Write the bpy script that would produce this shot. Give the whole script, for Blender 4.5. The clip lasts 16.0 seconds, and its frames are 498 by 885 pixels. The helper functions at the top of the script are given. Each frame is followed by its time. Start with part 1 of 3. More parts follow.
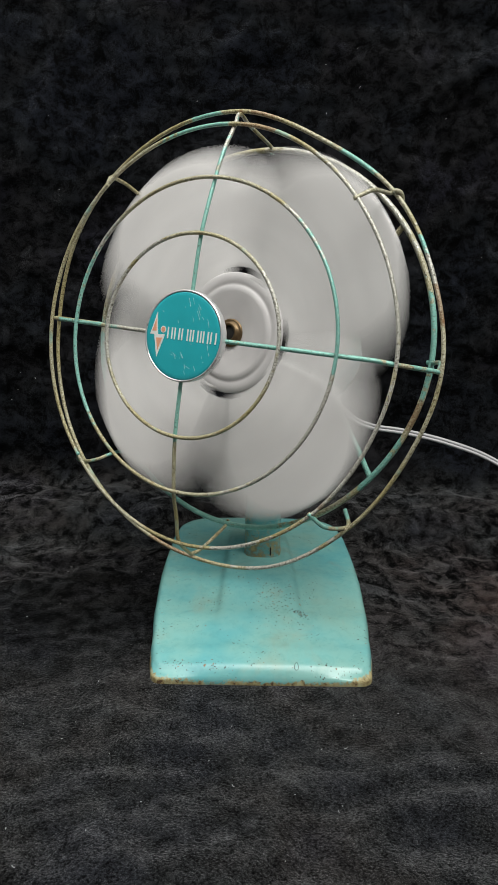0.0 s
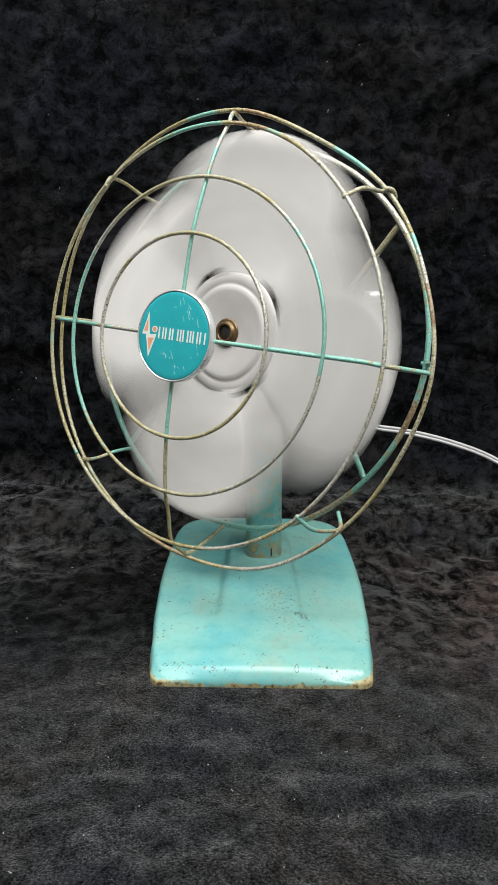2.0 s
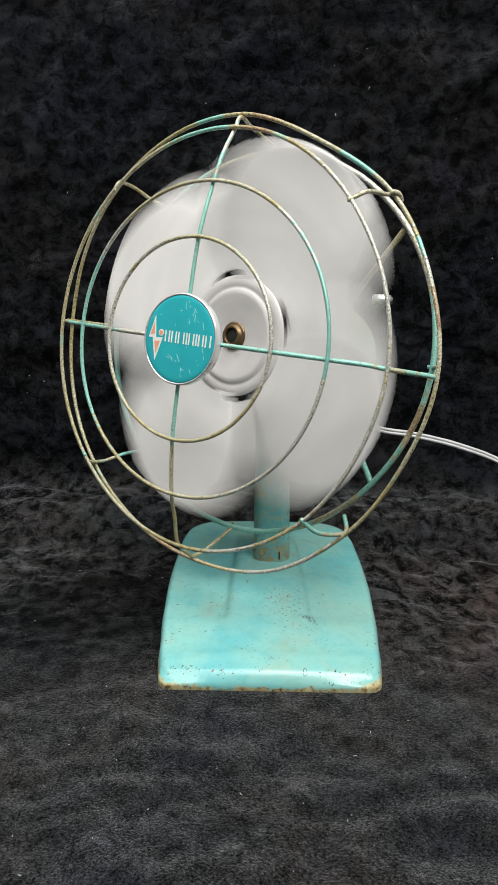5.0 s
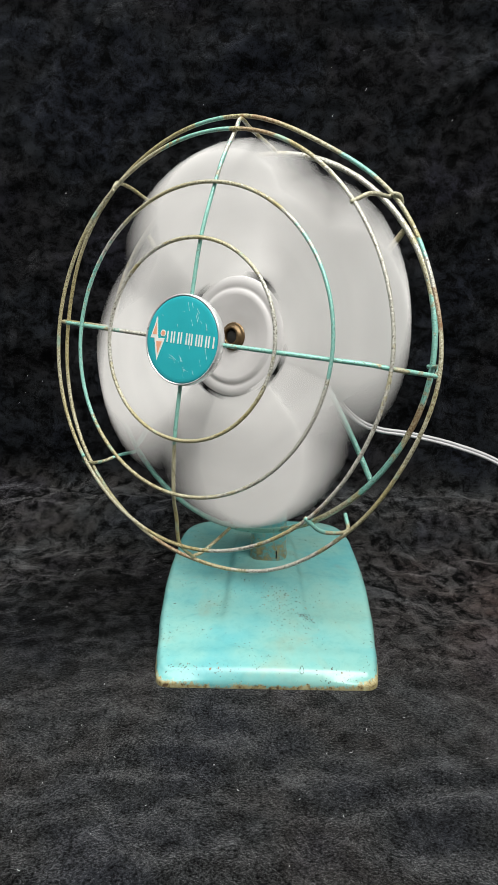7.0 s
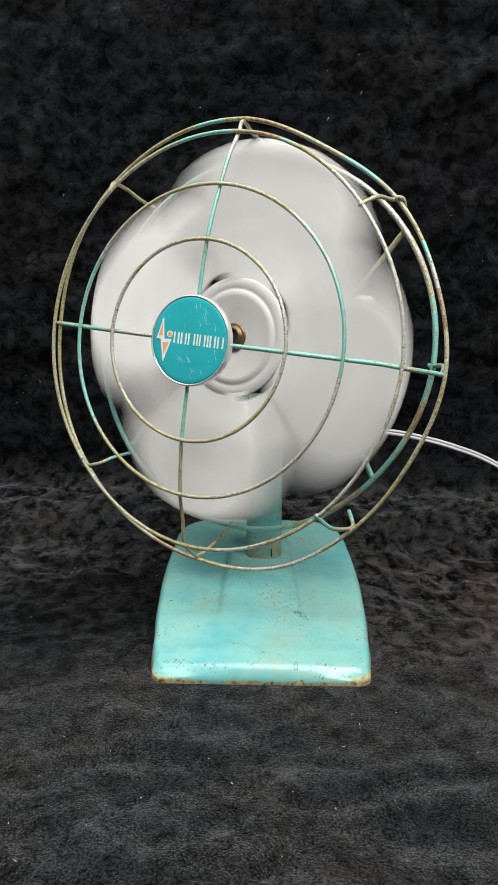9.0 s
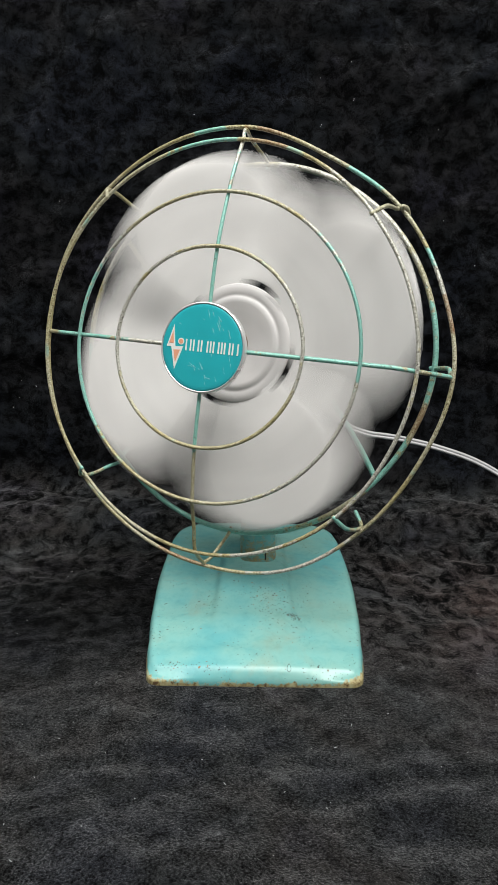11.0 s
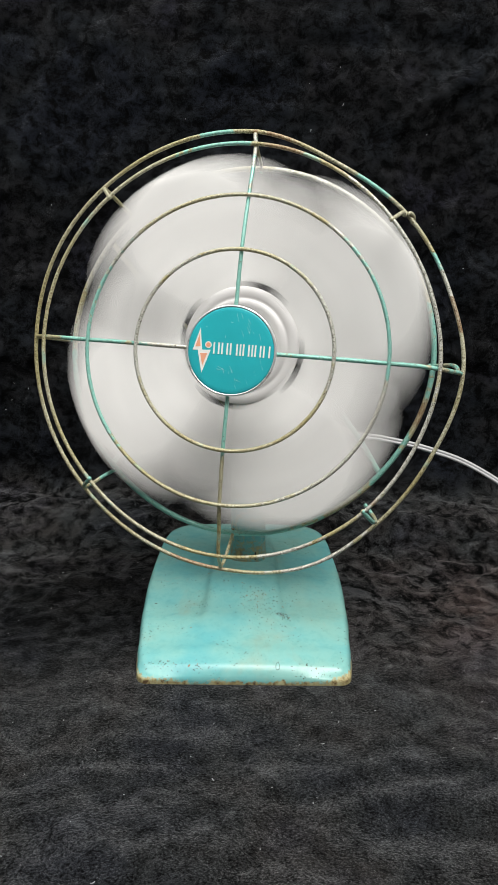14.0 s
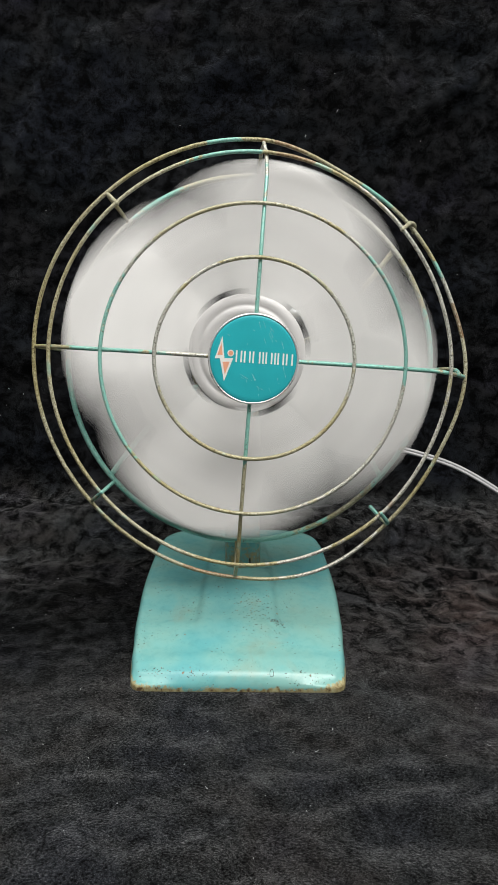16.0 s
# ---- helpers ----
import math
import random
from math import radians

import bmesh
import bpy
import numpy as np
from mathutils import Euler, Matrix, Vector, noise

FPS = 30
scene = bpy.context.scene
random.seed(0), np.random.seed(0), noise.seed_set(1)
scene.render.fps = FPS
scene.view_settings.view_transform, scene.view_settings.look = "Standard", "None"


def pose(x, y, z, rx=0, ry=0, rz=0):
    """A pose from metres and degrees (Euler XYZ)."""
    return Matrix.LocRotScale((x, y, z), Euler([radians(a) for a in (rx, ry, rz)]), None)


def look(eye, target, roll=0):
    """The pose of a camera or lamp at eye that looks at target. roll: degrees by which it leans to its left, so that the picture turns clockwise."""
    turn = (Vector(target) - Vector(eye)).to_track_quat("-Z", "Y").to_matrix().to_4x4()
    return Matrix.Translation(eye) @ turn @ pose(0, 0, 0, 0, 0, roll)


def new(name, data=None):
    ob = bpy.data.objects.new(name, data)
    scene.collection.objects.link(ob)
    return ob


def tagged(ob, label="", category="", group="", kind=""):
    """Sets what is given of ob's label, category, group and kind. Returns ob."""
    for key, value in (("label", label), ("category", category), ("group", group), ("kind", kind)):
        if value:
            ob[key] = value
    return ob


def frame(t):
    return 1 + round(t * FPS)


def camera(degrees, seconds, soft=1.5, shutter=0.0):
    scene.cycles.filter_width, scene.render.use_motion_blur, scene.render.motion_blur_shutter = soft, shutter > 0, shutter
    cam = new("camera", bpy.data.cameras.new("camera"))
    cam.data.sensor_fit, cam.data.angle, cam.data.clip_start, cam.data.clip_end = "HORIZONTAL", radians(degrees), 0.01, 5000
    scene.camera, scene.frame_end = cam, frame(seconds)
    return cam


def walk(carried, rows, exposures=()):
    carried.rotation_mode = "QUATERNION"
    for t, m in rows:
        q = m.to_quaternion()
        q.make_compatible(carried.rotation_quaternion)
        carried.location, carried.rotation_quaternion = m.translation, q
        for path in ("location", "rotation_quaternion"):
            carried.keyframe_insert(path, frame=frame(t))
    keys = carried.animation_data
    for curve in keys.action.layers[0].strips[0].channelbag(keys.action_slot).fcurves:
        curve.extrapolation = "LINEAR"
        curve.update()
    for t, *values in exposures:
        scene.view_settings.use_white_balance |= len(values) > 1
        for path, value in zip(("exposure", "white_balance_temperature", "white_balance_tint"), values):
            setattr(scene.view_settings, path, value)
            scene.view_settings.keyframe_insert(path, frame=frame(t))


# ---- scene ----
from mathutils.bvhtree import BVHTree

# The origin lies on the cloth under the middle of the fan's base; the fan looks along -y.
cam = camera(37.35, 16.0, shutter=0.4)

# seconds, place, tilt down, turn and lean in degrees
PATH = [
    (0.0, 0.0052, -0.5382, 0.2602, 13.0505, 1.924, 0.8749),
    (0.5, 0.0062, -0.5359, 0.2603, 13.1201, 1.997, 0.8435),
    (1.0, 0.0071, -0.5346, 0.2606, 13.1709, 2.1381, 0.8087),
    (1.5, 0.0074, -0.5346, 0.2614, 13.2652, 2.1936, 0.7587),
    (2.0, 0.0078, -0.5345, 0.2617, 13.245, 2.245, 0.7123),
    (2.5, 0.0081, -0.5336, 0.2622, 13.2036, 2.3615, 0.6721),
    (3.0, 0.0081, -0.5334, 0.2626, 13.2759, 2.4838, 0.6848),
    (3.5, 0.0072, -0.534, 0.2624, 13.2545, 2.6648, 0.6796),
    (4.0, 0.0063, -0.534, 0.2614, 13.1372, 2.7249, 0.6371),
    (6.5, 0.0071, -0.5374, 0.2622, 12.959, 2.7518, 0.609),
    (7.0, 0.0072, -0.5382, 0.2619, 12.9631, 2.5877, 0.6573),
    (7.5, 0.0071, -0.5392, 0.2617, 13.0302, 2.6049, 0.737),
    (8.0, 0.0084, -0.5419, 0.2604, 12.9681, 2.5717, 0.7244),
    (8.5, 0.0094, -0.543, 0.2599, 12.9704, 2.5188, 0.7039),
    (9.0, 0.0096, -0.5445, 0.2617, 12.8571, 2.4361, 0.7377),
    (11.5, 0.0152, -0.5506, 0.264, 12.6035, 2.2326, 0.4929),
    (12.0, 0.0168, -0.5514, 0.264, 12.5642, 2.0199, 0.5799),
    (12.5, 0.0173, -0.5518, 0.2645, 12.5265, 1.9919, 0.6351),
    (13.0, 0.0182, -0.5523, 0.2651, 12.5253, 1.9452, 0.5995),
    (13.5, 0.0171, -0.5541, 0.2646, 12.4381, 1.8981, 0.6057),
    (14.0, 0.0177, -0.5554, 0.2638, 12.3952, 1.9004, 0.5775),
    (14.5, 0.0184, -0.5547, 0.2635, 12.3064, 1.7848, 0.5864),
    (15.0, 0.0189, -0.5538, 0.2653, 12.244, 1.6494, 0.6055),
    (15.5, 0.0197, -0.5543, 0.266, 12.2678, 1.6252, 0.5491),
    (16.0, 0.0195, -0.5555, 0.267, 12.1956, 1.6301, 0.5815),
]
walk(cam, [(t, pose(x, y, z, 90 - tilt, 0, turn) @ pose(0, 0, 0, 0, 0, lean))
           for t, x, y, z, tilt, turn, lean in PATH],
     exposures=[(0.0, -0.68), (0.5, -0.45), (1.0, -0.25), (1.5, -0.18), (2.0, -0.22), (2.5, -0.15), (3.0, -0.25), (3.5, -0.38), (4.0, -0.32), (6.5, -0.14),
                (7.0, -0.14), (7.5, -0.22), (8.0, -0.32), (8.5, -0.30), (9.0, -0.22), (11.5, -0.43), (12.0, -0.30), (12.5, -0.28), (13.5, -0.32), (14.0, -0.34), (14.5, -0.34), (15.0, -0.55), (15.5, -0.50), (16.0, -0.55)])

# ---- light: a plain closed room with an overhead panel and an added fill ----
world = bpy.data.worlds.new("room_air")
world.use_nodes = True
world.node_tree.nodes["Background"].inputs["Color"].default_value = (0.9, 0.95, 1.0, 1)
world.node_tree.nodes["Background"].inputs["Strength"].default_value = 0.02
scene.world = world


def panel_lamp(name, place, aim, size_x, size_y, power, colour):
    data = bpy.data.lights.new(name, "AREA")
    data.shape, data.size, data.size_y = "RECTANGLE", size_x, size_y
    data.energy, data.color = power, colour
    ob = new(name, data)
    ob.matrix_world = look(place, aim)
    return tagged(ob, "unseen white light panel shining down from above", "lamp", kind="structure")


panel_lamp("ceiling_lamp_front", (-0.2, -0.48, 1.95), (0, 0, 0.1), 2.4, 1.4, 64, (0.97, 0.985, 0.96))
# added fill without a known source, lifts the base, blades and near cloth
panel_lamp("added_fill_lamp", (0.6, -1.15, 1.95), (0.05, -0.1, 0.05), 1.8, 0.9, 62, (0.97, 0.985, 0.96))


# ---- materials ----
def material(name):
    m = bpy.data.materials.new(name)
    m.use_nodes = True
    nt = m.node_tree
    return m, nt, nt.nodes["Principled BSDF"]


def coords(nt, stretch=(1, 1, 1)):
    tc = nt.nodes.new("ShaderNodeTexCoord")
    mp = nt.nodes.new("ShaderNodeMapping")
    mp.inputs["Scale"].default_value = stretch
    nt.links.new(tc.outputs["Object"], mp.inputs["Vector"])
    return mp.outputs["Vector"]


def noise_tex(nt, vec, scale, detail=4.0, rough=0.55, distortion=0.0):
    n = nt.nodes.new("ShaderNodeTexNoise")
    n.inputs["Scale"].default_value, n.inputs["Detail"].default_value = scale, detail
    n.inputs["Roughness"].default_value, n.inputs["Distortion"].default_value = rough, distortion
    nt.links.new(vec, n.inputs["Vector"])
    return n.outputs["Fac"]


def ramp(nt, fac, stops):
    r = nt.nodes.new("ShaderNodeValToRGB")
    e = r.color_ramp.elements
    e[0].position, e[0].color = stops[0][0], (*stops[0][1], 1)
    e[1].position, e[1].color = stops[-1][0], (*stops[-1][1], 1)
    for p, c in stops[1:-1]:
        k = e.new(p)
        k.color = (*c, 1)
    nt.links.new(fac, r.inputs["Fac"])
    return r.outputs["Color"]


def grey(nt, fac, a, b, low=0.0, high=1.0):
    return ramp(nt, fac, [(a, (low,) * 3), (b, (high,) * 3)])


def mix(nt, fac, a, b, how="MIX"):
    n = nt.nodes.new("ShaderNodeMix")
    n.data_type, n.blend_type = "RGBA", how
    for socket, value in ((n.inputs[0], fac), (n.inputs[6], a), (n.inputs[7], b)):
        if isinstance(value, (int, float)):
            socket.default_value = value
        elif isinstance(value, tuple):
            socket.default_value = (*value, 1)
        else:
            nt.links.new(value, socket)
    return n.outputs[2]


def bump(nt, bsdf, height, strength, distance):
    b = nt.nodes.new("ShaderNodeBump")
    b.inputs["Strength"].default_value, b.inputs["Distance"].default_value = strength, distance
    nt.links.new(height, b.inputs["Height"])
    nt.links.new(b.outputs["Normal"], bsdf.inputs["Normal"])


def sheet_velvet():
    m, nt, b = material("black_crushed_velvet")
    v = coords(nt)
    vs = coords(nt, (1.0, 0.85, 1.2))
    broad = noise_tex(nt, vs, 8, 6, 0.64, 0.7)
    streak = noise_tex(nt, vs, 72, 7, 0.76, 0.5)
    fine = noise_tex(nt, v, 760, 4, 0.75)
    where = nt.nodes.new("ShaderNodeSeparateXYZ")
    nt.links.new(v, where.inputs["Vector"])

    def shifted(value, other, factor, plus):
        k = nt.nodes.new("ShaderNodeMath")
        k.operation = "MULTIPLY_ADD"
        k.inputs[1].default_value = factor
        nt.links.new(other, k.inputs[0])
        add = nt.nodes.new("ShaderNodeMath")
        add.operation = "ADD"
        add.inputs[1].default_value = plus
        nt.links.new(value, add.inputs[0])
        nt.links.new(add.outputs[0], k.inputs[2])
        return k.outputs[0]

    # crushed round the fan, smoother where the cloth is pulled flat in front
    crushed = grey(nt, shifted(where.outputs["Y"], broad, 0.25, 0.40), 0.40, 0.54)
    hard = mix(nt, 0.70, grey(nt, broad, 0.34, 0.66, 0.26, 0.72), grey(nt, streak, 0.40, 0.62, 0.02, 0.98))
    soft = mix(nt, 0.50, grey(nt, broad, 0.34, 0.66, 0.36, 0.60), grey(nt, streak, 0.38, 0.64, 0.20, 0.74))
    crush = mix(nt, crushed, soft, hard)
    pile = grey(nt, mix(nt, 0.52, crush, grey(nt, fine, 0.39, 0.63), "OVERLAY"), 0.18, 0.80)
    # an area of flattened pile with a ragged edge
    flat = nt.nodes.new("ShaderNodeVectorMath")
    flat.operation = "DISTANCE"
    flat.inputs[1].default_value = (-0.135, 0.012, 0.0)
    nt.links.new(coords(nt, (1, 1.25, 1)), flat.inputs[0])
    ragged = mix(nt, 0.30, flat.outputs["Value"], mix(nt, 0.5, broad, streak), "OVERLAY")
    pile = mix(nt, 1.0, pile, grey(nt, ragged, 0.06, 0.17, 0.26, 1.0), "MULTIPLY")
    # a few pale wandering creases in the pile
    ridge = ramp(nt, noise_tex(nt, v, 26, 3, 0.6, 0.8), [(0.490, (0, 0, 0)), (0.5, (1, 1, 1)), (0.510, (0, 0, 0))])
    crease = mix(nt, 1.0, mix(nt, 1.0, ridge, grey(nt, noise_tex(nt, v, 14, 3), 0.50, 0.64), "MULTIPLY"), grey(nt, streak, 0.42, 0.60), "MULTIPLY")
    # loose hairs of the pile, thin and short, lying every way
    hair = ramp(nt, noise_tex(nt, v, 95, 2, 0.5, 1.4), [(0.488, (0, 0, 0)), (0.5, (1, 1, 1)), (0.512, (0, 0, 0))])
    hair = mix(nt, 1.0, mix(nt, 1.0, hair, grey(nt, noise_tex(nt, v, 55, 3), 0.54, 0.66), "MULTIPLY"), grey(nt, fine, 0.44, 0.58), "MULTIPLY")
    pile = mix(nt, 0.55, pile, crease, "ADD")
    pile = mix(nt, 0.70, pile, hair, "ADD")
    tint = ramp(nt, noise_tex(nt, v, 8, 3, 0.6), [(0.36, (0.0220, 0.0236, 0.0285)), (0.46, (0.0235, 0.0246, 0.0250)), (0.55, (0.0270, 0.0244, 0.0228)), (0.68, (0.0262, 0.0238, 0.0295))])
    # dimmer light on the hanging part painted into its colour; lying part left brighter
    lit_lying = grey(nt, shifted(where.outputs["Z"], streak, 0.05, 0.0), 0.055, 0.085, 1.0, 0.0)
    tint = mix(nt, lit_lying, mix(nt, 1.0, tint, (0.39, 0.42, 0.49), "MULTIPLY"), tint)
    # brownish area of the cloth beside the fan
    gap = nt.nodes.new("ShaderNodeVectorMath")
    gap.operation = "DISTANCE"
    gap.inputs[1].default_value = (0.24, 0.03, 0.0)
    nt.links.new(v, gap.inputs[0])
    brown_area = mix(nt, 1.0, grey(nt, gap.outputs["Value"], 0.04, 0.20, 0.75, 0.0), grey(nt, noise_tex(nt, v, 18, 4), 0.32, 0.56), "MULTIPLY")
    tint = mix(nt, brown_area, tint, (0.0340, 0.0185, 0.0155))
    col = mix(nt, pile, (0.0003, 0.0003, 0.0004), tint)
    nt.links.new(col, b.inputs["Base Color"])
    b.inputs["Roughness"].default_value = 0.9
    b.inputs["Specular IOR Level"].default_value = 0.05
    # sheen is cut on the hanging part too, for the same painted dimness
    nt.links.new(mix(nt, 1.0, grey(nt, pile, 0.02, 1.0, 0.0, 0.55), grey(nt, lit_lying, 0.0, 1.0, 0.49, 1.0), "MULTIPLY"), b.inputs["Sheen Weight"])
    b.inputs["Sheen Roughness"].default_value = 0.36
    nt.links.new(mix(nt, brown_area, (0.92, 0.915, 0.94), (0.97, 0.84, 0.79)), b.inputs["Sheen Tint"])
    bump(nt, b, mix(nt, 0.45, streak, fine), 1.0, 0.0020)
    return m


def teal_paint(name, rust_low, rust_high, foot=False):
    """Old turquoise enamel, chipped and rusting where the metal is worn."""
    m, nt, b = material(name)
    v = coords(nt)
    big = noise_tex(nt, v, 22, 4, 0.55)
    chips = noise_tex(nt, v, 260, 4, 0.7, 0.3)
    paint = ramp(nt, big, [(0.32, (0.135, 0.41, 0.42)), (0.5, (0.205, 0.455, 0.425)), (0.7, (0.245, 0.445, 0.385))])
    paint = mix(nt, 1.0, paint, ramp(nt, noise_tex(nt, v, 130, 5, 0.7, 0.6), [(0.34, (0.86, 0.90, 0.90)), (0.5, (0.97, 0.98, 0.98)), (0.64, (1.0, 1.0, 1.0))]), "MULTIPLY")
    rust = ramp(nt, chips, [(0.34, (0.055, 0.036, 0.018)), (0.48, (0.21, 0.145, 0.055)), (0.62, (0.38, 0.33, 0.16))])
    cluster = mix(nt, 0.5, big, chips)
    mask = grey(nt, cluster, rust_low, rust_high)
    if foot:
        # rust creeping up from the worn bottom rim
        sep = nt.nodes.new("ShaderNodeSeparateXYZ")
        nt.links.new(v, sep.inputs["Vector"])
        up = nt.nodes.new("ShaderNodeMath")
        up.operation = "MULTIPLY_ADD"
        up.inputs[1].default_value, up.inputs[2].default_value = 58.0, 0.0
        nt.links.new(sep.outputs["Z"], up.inputs[0])
        # higher at the front corners
        side = nt.nodes.new("ShaderNodeMath")
        side.operation = "ABSOLUTE"
        nt.links.new(sep.outputs["X"], side.inputs[0])
        corner = nt.nodes.new("ShaderNodeMath")
        corner.operation = "MULTIPLY"
        corner.inputs[1].default_value = -0.34
        nt.links.new(grey(nt, side.outputs[0], 0.054, 0.076), corner.inputs[0])
        nt.links.new(corner.outputs[0], up.inputs[2])
        gap = nt.nodes.new("ShaderNodeMath")
        gap.operation = "SUBTRACT"
        nt.links.new(mix(nt, 0.55, noise_tex(nt, v, 75, 3, 0.6), noise_tex(nt, v, 420, 3, 0.7)), gap.inputs[0])
        nt.links.new(up.outputs[0], gap.inputs[1])
        rim = grey(nt, gap.outputs[0], 0.23, 0.33)
        mask = mix(nt, 1.0, mask, rim, "LIGHTEN")
        ochre = ramp(nt, chips, [(0.37, (0.09, 0.05, 0.022)), (0.45, (0.29, 0.23, 0.10)), (0.62, (0.42, 0.39, 0.22))])
        rust = mix(nt, rim, rust, ochre)
    flecks = mix(nt, 1.0, grey(nt, noise_tex(nt, v, 620, 2, 0.5), 0.66, 0.71), grey(nt, noise_tex(nt, v, 48, 3), 0.50, 0.60), "MULTIPLY")
    stained = mix(nt, mix(nt, 1.0, grey(nt, noise_tex(nt, v, 34, 4, 0.6, 0.5), 0.56, 0.75), (0.26, 0.26, 0.26), "MULTIPLY"), paint, (0.33, 0.27, 0.16))
    worn = mix(nt, flecks, stained, (0.07, 0.06, 0.045))
    nt.links.new(mix(nt, mask, worn, rust), b.inputs["Base Color"])
    nt.links.new(grey(nt, mask, 0, 1, 0.24, 0.7), b.inputs["Roughness"])
    bump(nt, b, mix(nt, 0.3, grey(nt, mask, 0, 1, 1, 0), big), 0.25, 0.0006)
    return m


def wire_paint(name, teal=(), rust=(), steel=()):
    """Guard wire gone khaki. Each list names worn stretches as (angle, distance from the hub, reach)."""
    m, nt, b = material(name)
    v = coords(nt)
    flat = coords(nt, (1, 0, 1))
    edge = noise_tex(nt, v, 140, 4, 0.65)
    grit = noise_tex(nt, v, 900, 4, 0.75)

    def stretches(spots):
        total = None
        for angle, far, reach in spots:
            d = nt.nodes.new("ShaderNodeVectorMath")
            d.operation = "DISTANCE"
            d.inputs[1].default_value = (far * math.cos(radians(angle)), 0, far * math.sin(radians(angle)))
            nt.links.new(flat, d.inputs[0])
            k = nt.nodes.new("ShaderNodeMath")
            k.operation = "MULTIPLY_ADD"
            k.inputs[1].default_value = 0.3 / reach
            nt.links.new(d.outputs["Value"], k.inputs[0])
            nt.links.new(edge, k.inputs[2])
            here = grey(nt, k.outputs[0], 0.76, 0.84, 1.0, 0.0)
            total = here if total is None else mix(nt, 1.0, total, here, "LIGHTEN")
        return total

    khaki = ramp(nt, grit, [(0.38, (0.11, 0.09, 0.055)), (0.45, (0.35, 0.32, 0.205)), (0.54, (0.45, 0.42, 0.29)), (0.64, (0.70, 0.67, 0.56))])
    khaki = mix(nt, grey(nt, noise_tex(nt, v, 17, 3), 0.40, 0.60), mix(nt, 1.0, khaki, (0.82, 0.75, 0.52), "MULTIPLY"), khaki)
    body = mix(nt, grey(nt, noise_tex(nt, v, 45, 3), 0.62, 0.72), khaki, (0.27, 0.44, 0.36))
    bright = None
    if steel:
        bright = stretches(steel)
        body = mix(nt, bright, body, ramp(nt, grit, [(0.38, (0.11, 0.10, 0.075)), (0.44, (0.36, 0.34, 0.28)), (0.62, (0.72, 0.70, 0.63))]))
    if teal:
        paint = mix(nt, grey(nt, grit, 0.56, 0.64), mix(nt, grey(nt, grit, 0.36, 0.42), (0.12, 0.11, 0.08), (0.20, 0.50, 0.43)), (0.44, 0.58, 0.50))
        body = mix(nt, mix(nt, 1.0, stretches(teal), grey(nt, grit, 0.36, 0.46, 0.55, 0.92), "MULTIPLY"), body, paint)
    if rust:
        body = mix(nt, mix(nt, 1.0, stretches(rust), (0.8, 0.8, 0.8), "MULTIPLY"), body, ramp(nt, grit, [(0.38, (0.12, 0.055, 0.025)), (0.5, (0.31, 0.19, 0.095)), (0.62, (0.43, 0.37, 0.25))]))
    specks = mix(nt, grey(nt, noise_tex(nt, v, 60, 3), 0.67, 0.74), body, (0.20, 0.085, 0.03))
    nt.links.new(specks, b.inputs["Base Color"])
    b.inputs["Roughness"].default_value = 0.40
    if bright is None:
        b.inputs["Metallic"].default_value = 0.12
    else:
        nt.links.new(grey(nt, bright, 0, 1, 0.12, 0.35), b.inputs["Metallic"])
    bump(nt, b, grit, 0.5, 0.0004)
    return m


def bare_metal(name, colour, rough, metallic, scale=60):
    m, nt, b = material(name)
    v = coords(nt)
    n = noise_tex(nt, v, scale, 5, 0.6)
    dark = tuple(c * 0.82 for c in colour)
    nt.links.new(ramp(nt, n, [(0.3, dark), (0.7, colour)]), b.inputs["Base Color"])
    nt.links.new(grey(nt, n, 0.3, 0.7, rough * 0.85, min(1, rough * 1.15)), b.inputs["Roughness"])
    b.inputs["Metallic"].default_value = metallic
    bump(nt, b, noise_tex(nt, v, scale * 8, 3), 0.08, 0.0003)
    return m


def plain(name, colour, rough=0.5, metallic=0.0, wear=0.12, scale=90):
    m, nt, b = material(name)
    v = coords(nt)
    n = noise_tex(nt, v, scale, 4)
    dark = tuple(c * (1 - wear) for c in colour)
    nt.links.new(ramp(nt, n, [(0.35, dark), (0.65, colour)]), b.inputs["Base Color"])
    b.inputs["Roughness"].default_value, b.inputs["Metallic"].default_value = rough, metallic
    return m


